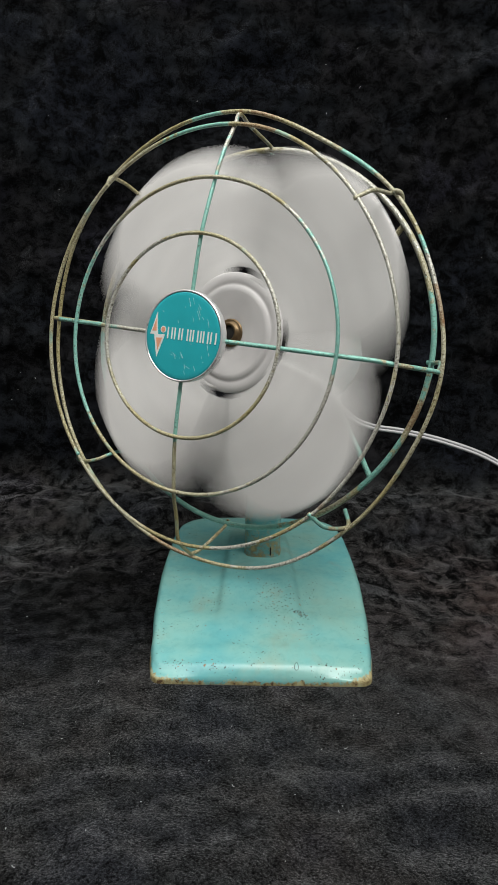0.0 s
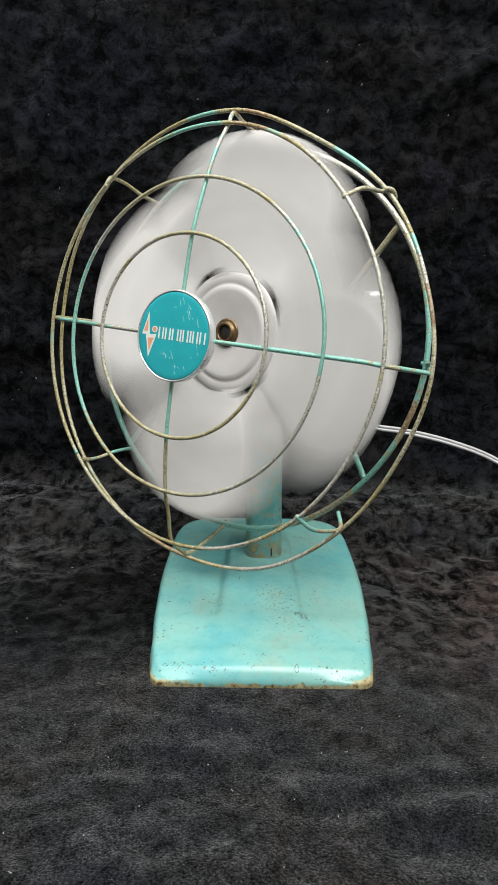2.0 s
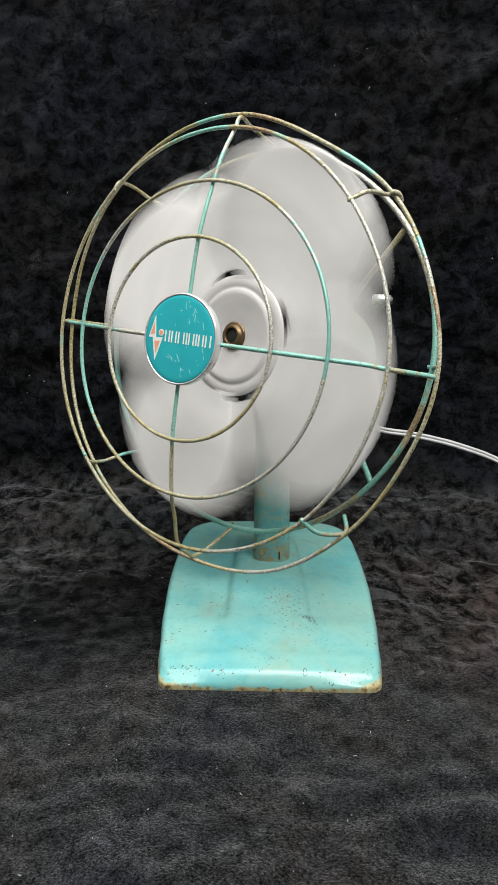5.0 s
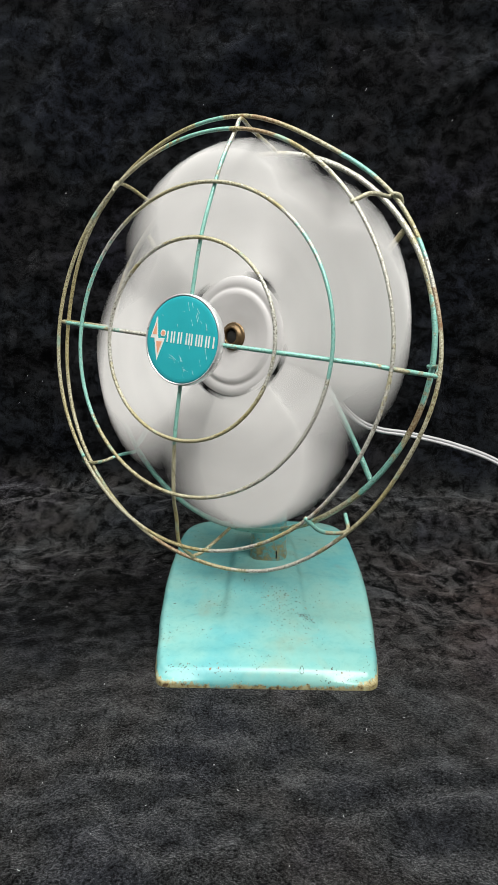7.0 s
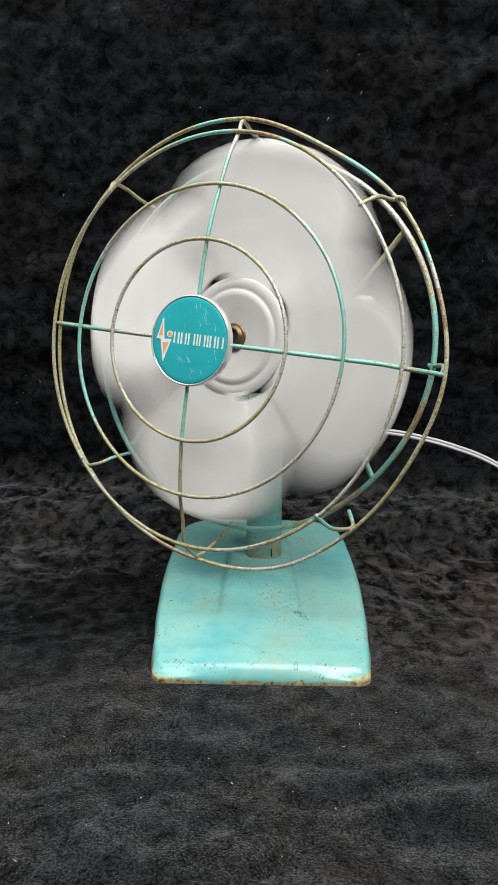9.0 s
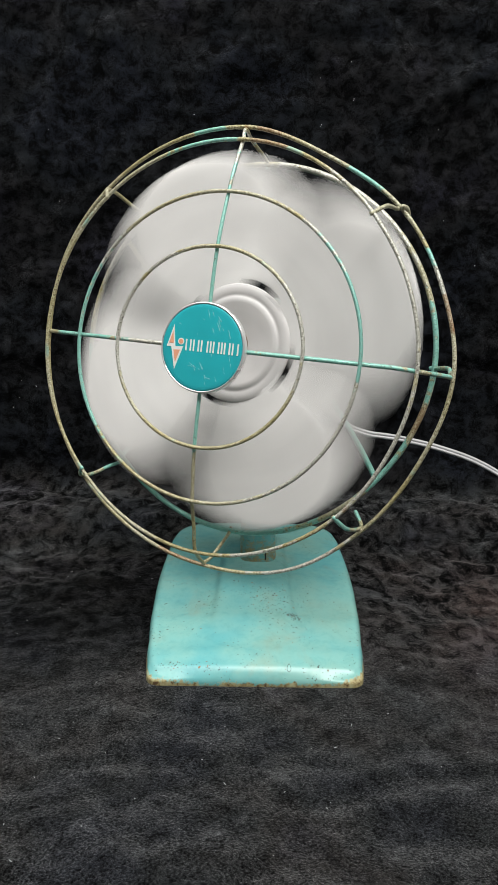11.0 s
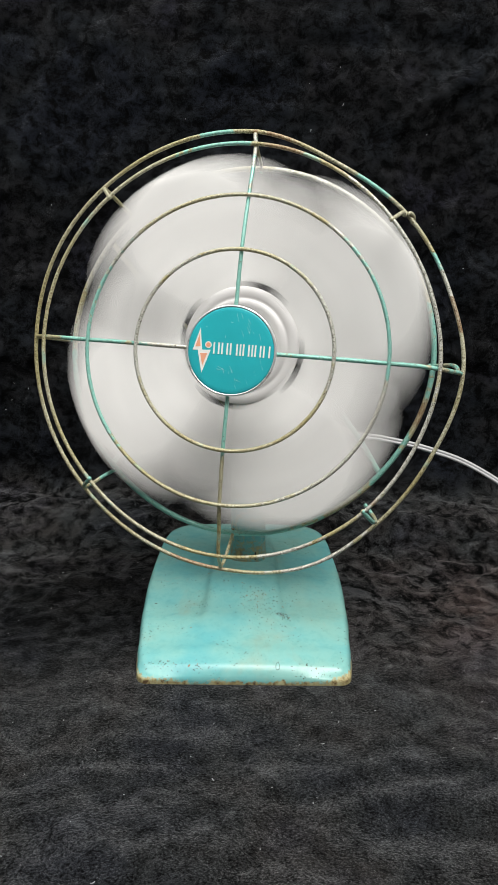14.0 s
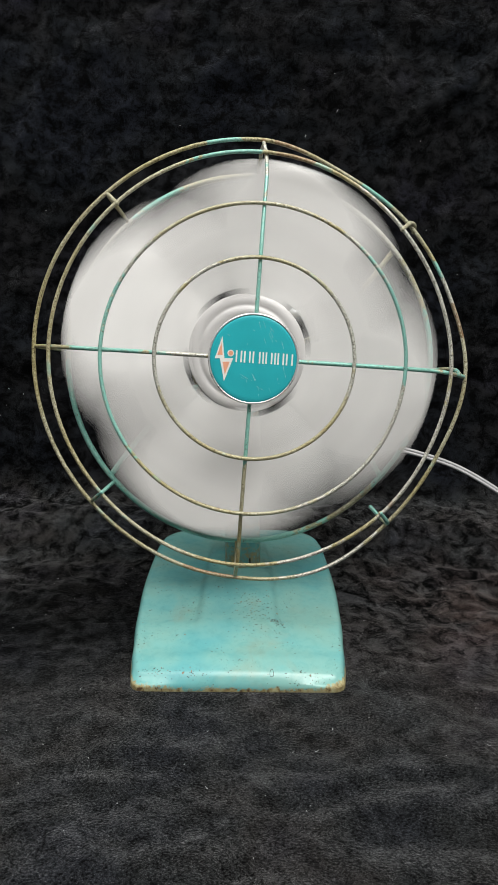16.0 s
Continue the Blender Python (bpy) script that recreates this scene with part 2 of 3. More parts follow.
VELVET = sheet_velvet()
BASE_PAINT = teal_paint("turquoise_enamel", 0.69, 0.73, foot=True)
NECK_PAINT = teal_paint("worn_enamel", 0.45, 0.55)
# near-black: shade behind the blades and in the nut, also the neck's slot
SHADE_AND_SLOT = bare_metal("shade_and_slot", (0.035, 0.033, 0.03), 0.6, 0.5)
FLECK_DARK = plain("dark_rust", (0.035, 0.027, 0.02), 0.85)
FLECK_OCHRE = plain("ochre_rust", (0.20, 0.14, 0.07), 0.85)
WIRE = wire_paint("worn_guard_wire")
RING_PAINT = {
    "inner": wire_paint("inner_ring_wire", steel=[(10, 0.063, 0.035), (170, 0.063, 0.03), (120, 0.063, 0.012)]),
    "middle": wire_paint("middle_ring_wire", teal=[(183, 0.098, 0.052), (14, 0.098, 0.038)], steel=[(-30, 0.098, 0.06), (20, 0.098, 0.07), (140, 0.098, 0.02)]),
    "front": wire_paint("front_ring_wire", teal=[(98, 0.134, 0.022)], rust=[(78, 0.131, 0.012)], steel=[(25, 0.128, 0.06), (-30, 0.13, 0.05), (-75, 0.134, 0.02)]),
    "outer": wire_paint("outer_ring_wire", teal=[(53, 0.143, 0.014), (98, 0.145, 0.012), (27, 0.143, 0.006)], rust=[(80, 0.144, 0.014), (12, 0.144, 0.012), (-101, 0.151, 0.016)], steel=[(20, 0.144, 0.022), (-70, 0.153, 0.035)]),
    "back": wire_paint("back_ring_wire", teal=[(-110, 0.133, 0.085), (200, 0.133, 0.05), (-36, 0.130, 0.022), (2, 0.133, 0.028), (120, 0.134, 0.018)], rust=[(-17, 0.132, 0.009)], steel=[(60, 0.134, 0.06), (140, 0.134, 0.04)]),
}
SPOKE_TOP = wire_paint("top_spoke_wire", teal=[(86, 0.060, 0.055)], steel=[(86, 0.118, 0.022)])
SPOKE_RIGHT = wire_paint("right_spoke_wire", teal=[(-3, 0.070, 0.072)])
SPOKE_LEFT = wire_paint("left_spoke_wire", teal=[(176, 0.092, 0.030)], steel=[(176, 0.045, 0.02)])
SPOKE_BOTTOM = wire_paint("bottom_spoke_wire", teal=[(-94, 0.042, 0.024)])
WIRE_TEAL = wire_paint("painted_guard_wire", teal=[(0, 0.0, 0.3)])
HOOK_TEAL = wire_paint("half_painted_hook", teal=[(-139, 0.131, 0.009), (-50, 0.138, 0.006)])
ALU = bare_metal("dull_aluminium", (0.825, 0.790, 0.768), 0.55, 0.12)
HUB_METAL = bare_metal("spun_aluminium", (0.66, 0.625, 0.612), 0.50, 0.12)
CHROME = bare_metal("scuffed_chrome", (0.80, 0.80, 0.80), 0.3, 0.65)
BRASS = bare_metal("tarnished_brass", (0.19, 0.125, 0.065), 0.4, 0.8, 200)
ENAMEL = plain("badge_enamel", (0.020, 0.39, 0.435), 0.3, 0, 0.1, 50)
WHITE = plain("white_print", (0.80, 0.79, 0.74), 0.4)
ORANGE = plain("faded_orange_print", (0.80, 0.36, 0.22), 0.4)
SCRATCH = plain("pale_scratch", (0.50, 0.72, 0.72), 0.5)
CORD = plain("grey_white_plastic", (0.44, 0.425, 0.43), 0.4)
WALLPAINT = plain("grey_wall_paint", (0.22, 0.22, 0.22), 0.8, 0, 0.08, 6)
LINT = plain("pale_lint", (0.5, 0.5, 0.5), 0.9)


# ---- mesh helpers ----
def finish(bm, name, mat, smooth=True):
    bmesh.ops.recalc_face_normals(bm, faces=bm.faces)
    me = bpy.data.meshes.new(name)
    bm.to_mesh(me)
    bm.free()
    me.materials.append(mat)
    if smooth:
        for p in me.polygons:
            p.use_smooth = True
    return me


def part(name, bm, mat, parent=None, label="", smooth=True):
    ob = new(name, finish(bm, name, mat, smooth))
    if parent:
        ob.parent = parent
    return tagged(ob, label)


def spline(points, steps, closed=False):
    """A smooth run through the points."""
    ps = [Vector(p) for p in points]
    n, out = len(ps), []
    for i in range(n if closed else n - 1):
        if closed:
            a, b, c, d = ps[i - 1], ps[i], ps[(i + 1) % n], ps[(i + 2) % n]
        else:
            b, c = ps[i], ps[i + 1]
            a = ps[i - 1] if i else b * 2 - c
            d = ps[i + 2] if i + 2 < n else c * 2 - b
        for k in range(steps):
            t = k / steps
            out.append(0.5 * (2 * b + (c - a) * t + (2 * a - 5 * b + 4 * c - d) * t * t + (3 * b - a - 3 * c + d) * t ** 3))
    if not closed:
        out.append(ps[-1])
    return out


def tube(bm, pts, radius, closed=False, sides=8):
    """A round wire along the points, with capped ends."""
    n = len(pts)
    side = None
    rings = []
    for i, p in enumerate(pts):
        a = pts[i - 1] if closed or i else p
        b = pts[(i + 1) % n] if closed or i + 1 < n else p
        way = (b - a).normalized()
        if side is None:
            side = way.orthogonal().normalized()
        side = (side - way * side.dot(way)).normalized()
        up = way.cross(side)
        r = radius * (1 + 0.06 * noise.noise(p * 90))
        rings.append([bm.verts.new(p + (side * math.cos(q) + up * math.sin(q)) * r)
                      for q in (2 * math.pi * k / sides for k in range(sides))])
    if closed:
        best = min(range(sides), key=lambda s: (rings[-1][0].co - rings[0][s].co).length)
    for i in range(n if closed else n - 1):
        r0, r1 = rings[i], rings[(i + 1) % n]
        shift = best if closed and i == n - 1 else 0
        for k in range(sides):
            bm.faces.new((r0[k], r0[(k + 1) % sides], r1[(k + 1 + shift) % sides], r1[(k + shift) % sides]))
    if not closed:
        for ring in (rings[0], rings[-1]):
            bm.faces.new(ring)


def lathe(bm, profile, segments=48):
    """Turns (radius, y) pairs round the y axis."""
    rows = []
    for r, y in profile:
        if r < 1e-6:
            rows.append([bm.verts.new((0, y, 0))])
        else:
            rows.append([bm.verts.new((r * math.cos(a), y, r * math.sin(a)))
                         for a in (2 * math.pi * k / segments for k in range(segments))])
    for a, b in zip(rows, rows[1:]):
        for k in range(segments):
            q = [a[k % len(a)], a[(k + 1) % len(a)], b[(k + 1) % len(b)], b[k % len(b)]]
            q = list(dict.fromkeys(q))
            if len(q) > 2:
                bm.faces.new(q)


def lerp_table(table, x):
    for (x0, y0), (x1, y1) in zip(table, table[1:]):
        if x <= x1:
            k = min(1, max(0, (x - x0) / (x1 - x0)))
            k = k * k * (3 - 2 * k)
            return y0 + (y1 - y0) * k
    return table[-1][1]


# ---- the setting ----
def velvet_sheet():
    """One cloth: flat on the table, a soft rise at the back, then hanging as backdrop."""
    bm = bmesh.new()
    line = []
    y = -0.62
    while y < 0.10:
        line.append((y, 0.0))
        y += 0.004
    line += [(p.x, p.y) for p in spline([(0.10, 0.0, 0), (0.14, 0.007, 0), (0.175, 0.024, 0), (0.20, 0.0305, 0),
                                         (0.230, 0.0315, 0), (0.245, 0.038, 0), (0.253, 0.058, 0), (0.256, 0.12, 0)], 8)]
    z = 0.125
    while z < 0.82:
        line.append((0.256 + (z - 0.12) * 0.02, z))
        z += 0.004
    cols = 300
    grid = []
    for y, z in line:
        row = []
        for i in range(cols + 1):
            x = -0.62 + 1.24 * i / cols
            p = Vector((x, y, z))
            n = noise.noise(p * 9) * 0.004 + noise.noise(Vector((x * 24, y * 44, z * 30))) * 0.0042
            n += noise.noise(Vector((x * 60, y * 95, z * 75))) * 0.0021
            # rumpled more towards the back of the table than in front
            n *= 0.75 + 0.45 * min(1, max(0, (y + 0.06) / 0.12))
            # a soft slanting fold in the hanging part
            away = (x - 0.13) * -0.53 + (z - 0.415) * 0.85
            n += 0.009 * math.exp(-(away / 0.011) ** 2) * min(1, max(0, (x - 0.11) / 0.06)) * min(1, max(0, (z - 0.3) / 0.1))
            calm = min(1, max(0, (max(abs(x) - 0.078, abs(y) - 0.118)) / 0.05))
            k = min(1, max(0, (y - 0.215) / 0.038))
            row.append(bm.verts.new((x, y - n * 1.5 * k, z + (n - 0.003) * calm * (1 - k))))
        grid.append(row)
    for a, b in zip(grid, grid[1:]):
        for i in range(cols):
            bm.faces.new((a[i], a[i + 1], b[i + 1], b[i]))
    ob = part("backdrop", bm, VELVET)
    mod = ob.modifiers.new("thickness", "SOLIDIFY")
    mod.thickness, mod.offset = 0.0015, -1
    tagged(ob, "black crushed velvet cloth spread under and hung behind the fan", "cloth", kind="structure")


def box_bm(x0, x1, y0, y1, z0, z1):
    bm = bmesh.new()
    bmesh.ops.create_cube(bm, size=1)
    for v in bm.verts:
        v.co = Vector(((x0 + x1) / 2 + v.co.x * (x1 - x0), (y0 + y1) / 2 + v.co.y * (y1 - y0), (z0 + z1) / 2 + v.co.z * (z1 - z0)))
    return bm


def room():
    for name, box in (("wall_north", (-2, 2, 1.0, 1.1, -0.02, 2.2)), ("wall_south", (-2, 2, -2.6, -2.5, -0.02, 2.2)),
                      ("wall_west", (-2.1, -2, -2.6, 1.1, -0.02, 2.2)), ("wall_east", (2, 2.1, -2.6, 1.1, -0.02, 2.2)),
                      ("ceiling", (-2.1, 2.1, -2.6, 1.1, 2.2, 2.3)), ("floor", (-2.1, 2.1, -2.6, 1.1, -0.1, -0.02))):
        ob = part(name, box_bm(*box), WALLPAINT, smooth=False)
        tagged(ob, "plain grey painted surface closing the room", name.split("_")[0], kind="structure")


velvet_sheet()
room()

# ---- the fan ----
TILT = 7.87
PIVOT = (0.0024, 0.0237, 0.2044)
fan = new("desk_fan")
tagged(fan, "old turquoise desk fan with rusty wire guard, running, on black velvet", "fan")

OUTLINE = [(0.0, 0.0706), (0.03, 0.0738), (0.07, 0.0762), (0.12, 0.0768), (0.18, 0.0748), (0.234, 0.0690)]
LENGTH = 0.234


def base_height(x, y):
    """Top of the base, y counted from its front."""
    h = lerp_table([(0.0, 0.0138), (0.02, 0.0182), (0.055, 0.0252), (0.11, 0.0335), (0.16, 0.0365), (0.234, 0.0360)], y)
    saddle = math.exp(-((x + 0.001) / (0.0295 - 0.044 * (y - 0.05))) ** 16) * lerp_table([(0.025, 0.0), (0.085, 0.0048), (0.15, 0.0056), (0.205, 0.0)], y)
    crown = -0.0025 * (x / 0.075) ** 2
    return h + saddle + crown


def base_shell():
    """A pressed steel pan: rounded plan, rolled edge, slightly crowned top."""
    bm = bmesh.new()
    centre = Vector((-0.001, 0.11))
    n, m = 120, 46
    def rim(a):
        dx, dy = math.cos(a), math.sin(a)
        lo, hi = 0.0, 0.2
        for _ in range(30):
            k = (lo + hi) / 2
            x, y = dx * k, 0.11 + dy * k
            inside = 0 <= y <= LENGTH and abs(x) <= lerp_table(OUTLINE, y)
            if inside:
                w = lerp_table(OUTLINE, y)
                r = 0.0075 if y < 0.11 else 0.024
                ex, ey = abs(x) - (w - r), (r - y if y < 0.11 else y - (LENGTH - r))
                if ex > 0 and ey > 0 and math.hypot(ex, ey) > r:
                    inside = False
            lo, hi = (k, hi) if inside else (lo, k)
        return lo
    roll = 0.0052
    loops = []
    angles = [2 * math.pi * k / n for k in range(n)]
    # denser near the front corners
    angles = sorted(set(angles + [a + 0.013 for a in angles] + [a + 0.026 for a in angles]))
    rims = [rim(a) for a in angles]
    top = bm.verts.new((centre.x, 0.0, base_height(0, 0.11)))
    for j in range(1, m + 1):
        s = j / m
        loop = []
        for a, k in zip(angles, rims):
            d = k * s
            x, y = math.cos(a) * d, 0.11 + math.sin(a) * d
            gap = (1 - s) * k
            z = base_height(x, y)
            if gap < roll:
                q = 1 - gap / roll
                z -= (1 - math.sqrt(max(0, 1 - q ** 2.0))) * 0.0060
            loop.append(bm.verts.new((x + centre.x, y - 0.1115, z)))
        loops.append(loop)
    for out, z in ((0.0006, 0.0066), (0.0010, 0.0040), (0.0012, 0.0016), (0.0008, 0.0004), (-0.0006, 0.0), (-0.0012, 0.0008), (-0.0012, 0.005)):
        loops.append([bm.verts.new((math.cos(a) * (k + out) + centre.x, math.sin(a) * (k + out) - 0.0015, z)) for a, k in zip(angles, rims)])
    for i in range(len(angles)):
        j = (i + 1) % len(angles)
        bm.faces.new((top, loops[0][i], loops[0][j]))
        for a, b in zip(loops, loops[1:]):
            bm.faces.new((a[i], b[i], b[j], a[j]))
    # the base stands a little askew on the cloth
    bmesh.ops.rotate(bm, verts=bm.verts, cent=(-0.001, -0.0015, 0), matrix=Matrix.Rotation(radians(2.0), 3, "Z"))
    bmesh.ops.scale(bm, verts=bm.verts, vec=(1.01, 1, 1))
    bmesh.ops.translate(bm, verts=bm.verts, vec=(-0.0017, 0, 0))
    part("base", bm, BASE_PAINT, fan, "chipped turquoise pressed-steel base with a rusty rim")


def chips():
    """Flecks where the enamel has come off, clustered as on the old base."""
    tree = BVHTree.FromObject(bpy.data.objects["base"], bpy.context.evaluated_depsgraph_get())
    rng = random.Random(7)
    spots = [(0.009, -0.046, 0.009, 0.011, 150), (0.027, -0.058, 0.003, 0.0022, 80), (0.030, -0.070, 0.005, 0.002, 10), (-0.043, -0.075, 0.006, 0.003, 9),
             (-0.03, -0.109, 0.022, 0.002, 34), (0.045, -0.109, 0.016, 0.002, 30), (-0.055, -0.108, 0.010, 0.0015, 40), (0.066, -0.100, 0.004, 0.006, 16), (0.0, -0.09, 0.04, 0.012, 14), (0.068, -0.075, 0.003, 0.02, 16), (-0.068, -0.06, 0.003, 0.025, 10), (0.0, -0.02, 0.04, 0.03, 12)]
    for mat, share, label in ((FLECK_DARK, 0.75, "dark chips in the enamel"), (FLECK_OCHRE, 0.18, "ochre rust spots in the enamel")):
        bm = bmesh.new()
        for cx, cy, sx, sy, count in spots:
            for _ in range(int(count * share)):
                x, y = rng.gauss(cx, sx), rng.gauss(cy, sy)
                place, normal, _, _ = tree.ray_cast(Vector((x, y, 0.2)), Vector((0, 0, -1)))
                if place is None or normal.z < 0.3:
                    continue
                side = normal.cross(Vector((0, 1, 0))).normalized()
                up = normal.cross(side)
                size = rng.uniform(0.00010, 0.00042) * (1.5 if rng.random() < 0.10 else 1)
                long, lean = rng.uniform(1.0, 2.4), rng.uniform(0, 3.14)
                side, up = side * math.cos(lean) + up * math.sin(lean), up * math.cos(lean) - side * math.sin(lean)
                side = side * long
                n = 7
                rim = [bm.verts.new(place + normal * 0.00006 + (side * math.cos(6.283 * k / n) * rng.uniform(0.4, 1.5) + up * math.sin(6.283 * k / n) * rng.uniform(0.6, 1.2)) * size) for k in range(n)]
                top = bm.verts.new(place + normal * 0.00012)
                for k in range(n):
                    bm.faces.new((rim[k], rim[(k + 1) % n], top))
        tagged(part("paint_chips", bm, mat, fan, label), kind="stuff")
    # a small drop-shaped scratch on the front roll
    pts = []
    for k in range(24):
        a = 2 * math.pi * k / 24
        u, w = math.sin(a) * 0.0012 * (1 - 0.45 * math.cos(a + math.pi)), -math.cos(a) * 0.0019
        place, normal, _, _ = tree.ray_cast(Vector((0.0235 + u, -0.1105 - 0.05 + w, 0.0165 + 0.05 + w)), Vector((0, 1, -1)).normalized())
        if place is not None:
            pts.append(place)
    if len(pts) > 8:
        bm = bmesh.new()
        tube(bm, pts, 0.00016, True, 5)
        part("scratch_mark", bm, FLECK_DARK, fan, "drop-shaped dark scratch")


def neck():
    bm = bmesh.new()
    rows = []
    for z, w, d in ((0.034, 0.0160, 0.019), (0.038, 0.0151, 0.0178), (0.044, 0.0145, 0.0170), (0.09, 0.0140, 0.0165), (0.15, 0.0134, 0.016), (0.172, 0.0134, 0.016)):
        row = []
        for k in range(40):
            a = 2 * math.pi * k / 40
            c, s = math.cos(a), math.sin(a)
            e = 0.55
            row.append(bm.verts.new((-0.0015 + w * math.copysign(abs(c) ** e, c), 0.029 + d * math.copysign(abs(s) ** e, s), z)))
        rows.append(row)
    for a, b in zip(rows, rows[1:]):
        for k in range(40):
            bm.faces.new((a[k], a[(k + 1) % 40], b[(k + 1) % 40], b[k]))
    bm.faces.new(rows[-1])
    bm.faces.new(rows[0])
    part("neck", bm, NECK_PAINT, fan, "turquoise neck streaked with rust")
    slot = box_bm(0.0045, 0.0056, 0.0118, 0.0128, 0.041, 0.0475)
    part("slot", slot, SHADE_AND_SLOT, fan, "small dark slot in the neck", smooth=False)


def at(radius, degrees, depth):
    """A place on the guard: radius and angle in its plane, depth ahead of the pivot."""
    a = radians(degrees)
    return Vector((radius * math.cos(a), -depth, radius * math.sin(a)))


RINGS = {
    "inner": [(a, 0.0630, 0.1180) for a in (86, 41, -3, -49, -94, -139, 176, 131)],
    "middle": [(86, 0.0979, 0.1106), (41, 0.0972, 0.112), (-3, 0.0970, 0.1122), (-49, 0.0984, 0.112), (-94, 0.0993, 0.1115),
               (-139, 0.0986, 0.110), (176, 0.0983, 0.1080), (131, 0.0980, 0.109)],
    "front": [(87, 0.1339, 0.0950), (41, 0.1282, 0.1005), (19, 0.1278, 0.1018), (-3, 0.1294, 0.1026), (-26, 0.1295, 0.1020), (-49, 0.1322, 0.1008), (-94, 0.1362, 0.0980),
              (-139, 0.1335, 0.0960), (176, 0.1345, 0.0930), (131, 0.1345, 0.0940)],
    "outer": [(87, 0.1452, 0.0830), (64, 0.1400, 0.0760), (41.5, 0.1432, 0.0690), (18, 0.1440, 0.0710), (-3.7, 0.1482, 0.0740), (-27, 0.1460, 0.0700),
              (-50, 0.1492, 0.0670), (-72, 0.1540, 0.0715), (-94, 0.1508, 0.0750), (-139, 0.1475, 0.0745), (176, 0.1505, 0.0680), (153, 0.1505, 0.0720), (131, 0.1482, 0.0770)],
    "back": [(88, 0.1350, 0.0350), (38, 0.1337, 0.0365), (-2, 0.1326, 0.0390), (-41, 0.1290, 0.0350), (-94, 0.1336, 0.0310),
             (-139, 0.1335, 0.0330), (176, 0.1337, 0.0350), (131, 0.1340, 0.0350)],
}


def ring_at(name, degrees):
    table = sorted(RINGS[name])
    for i, (a, r, d) in enumerate(table):
        a0, r0, d0 = table[i - 1] if i else (table[-1][0] - 360, *table[-1][1:])
        if a0 <= degrees <= a:
            k = (degrees - a0) / (a - a0)
            return r0 + (r - r0) * k, d0 + (d - d0) * k
    a, r, d = table[0]
    a0, r0, d0 = table[-1]
    k = (degrees - a0) / (a + 360 - a0)
    return r0 + (r - r0) * k, d0 + (d - d0) * k


HUB_SIDE = -0.0009


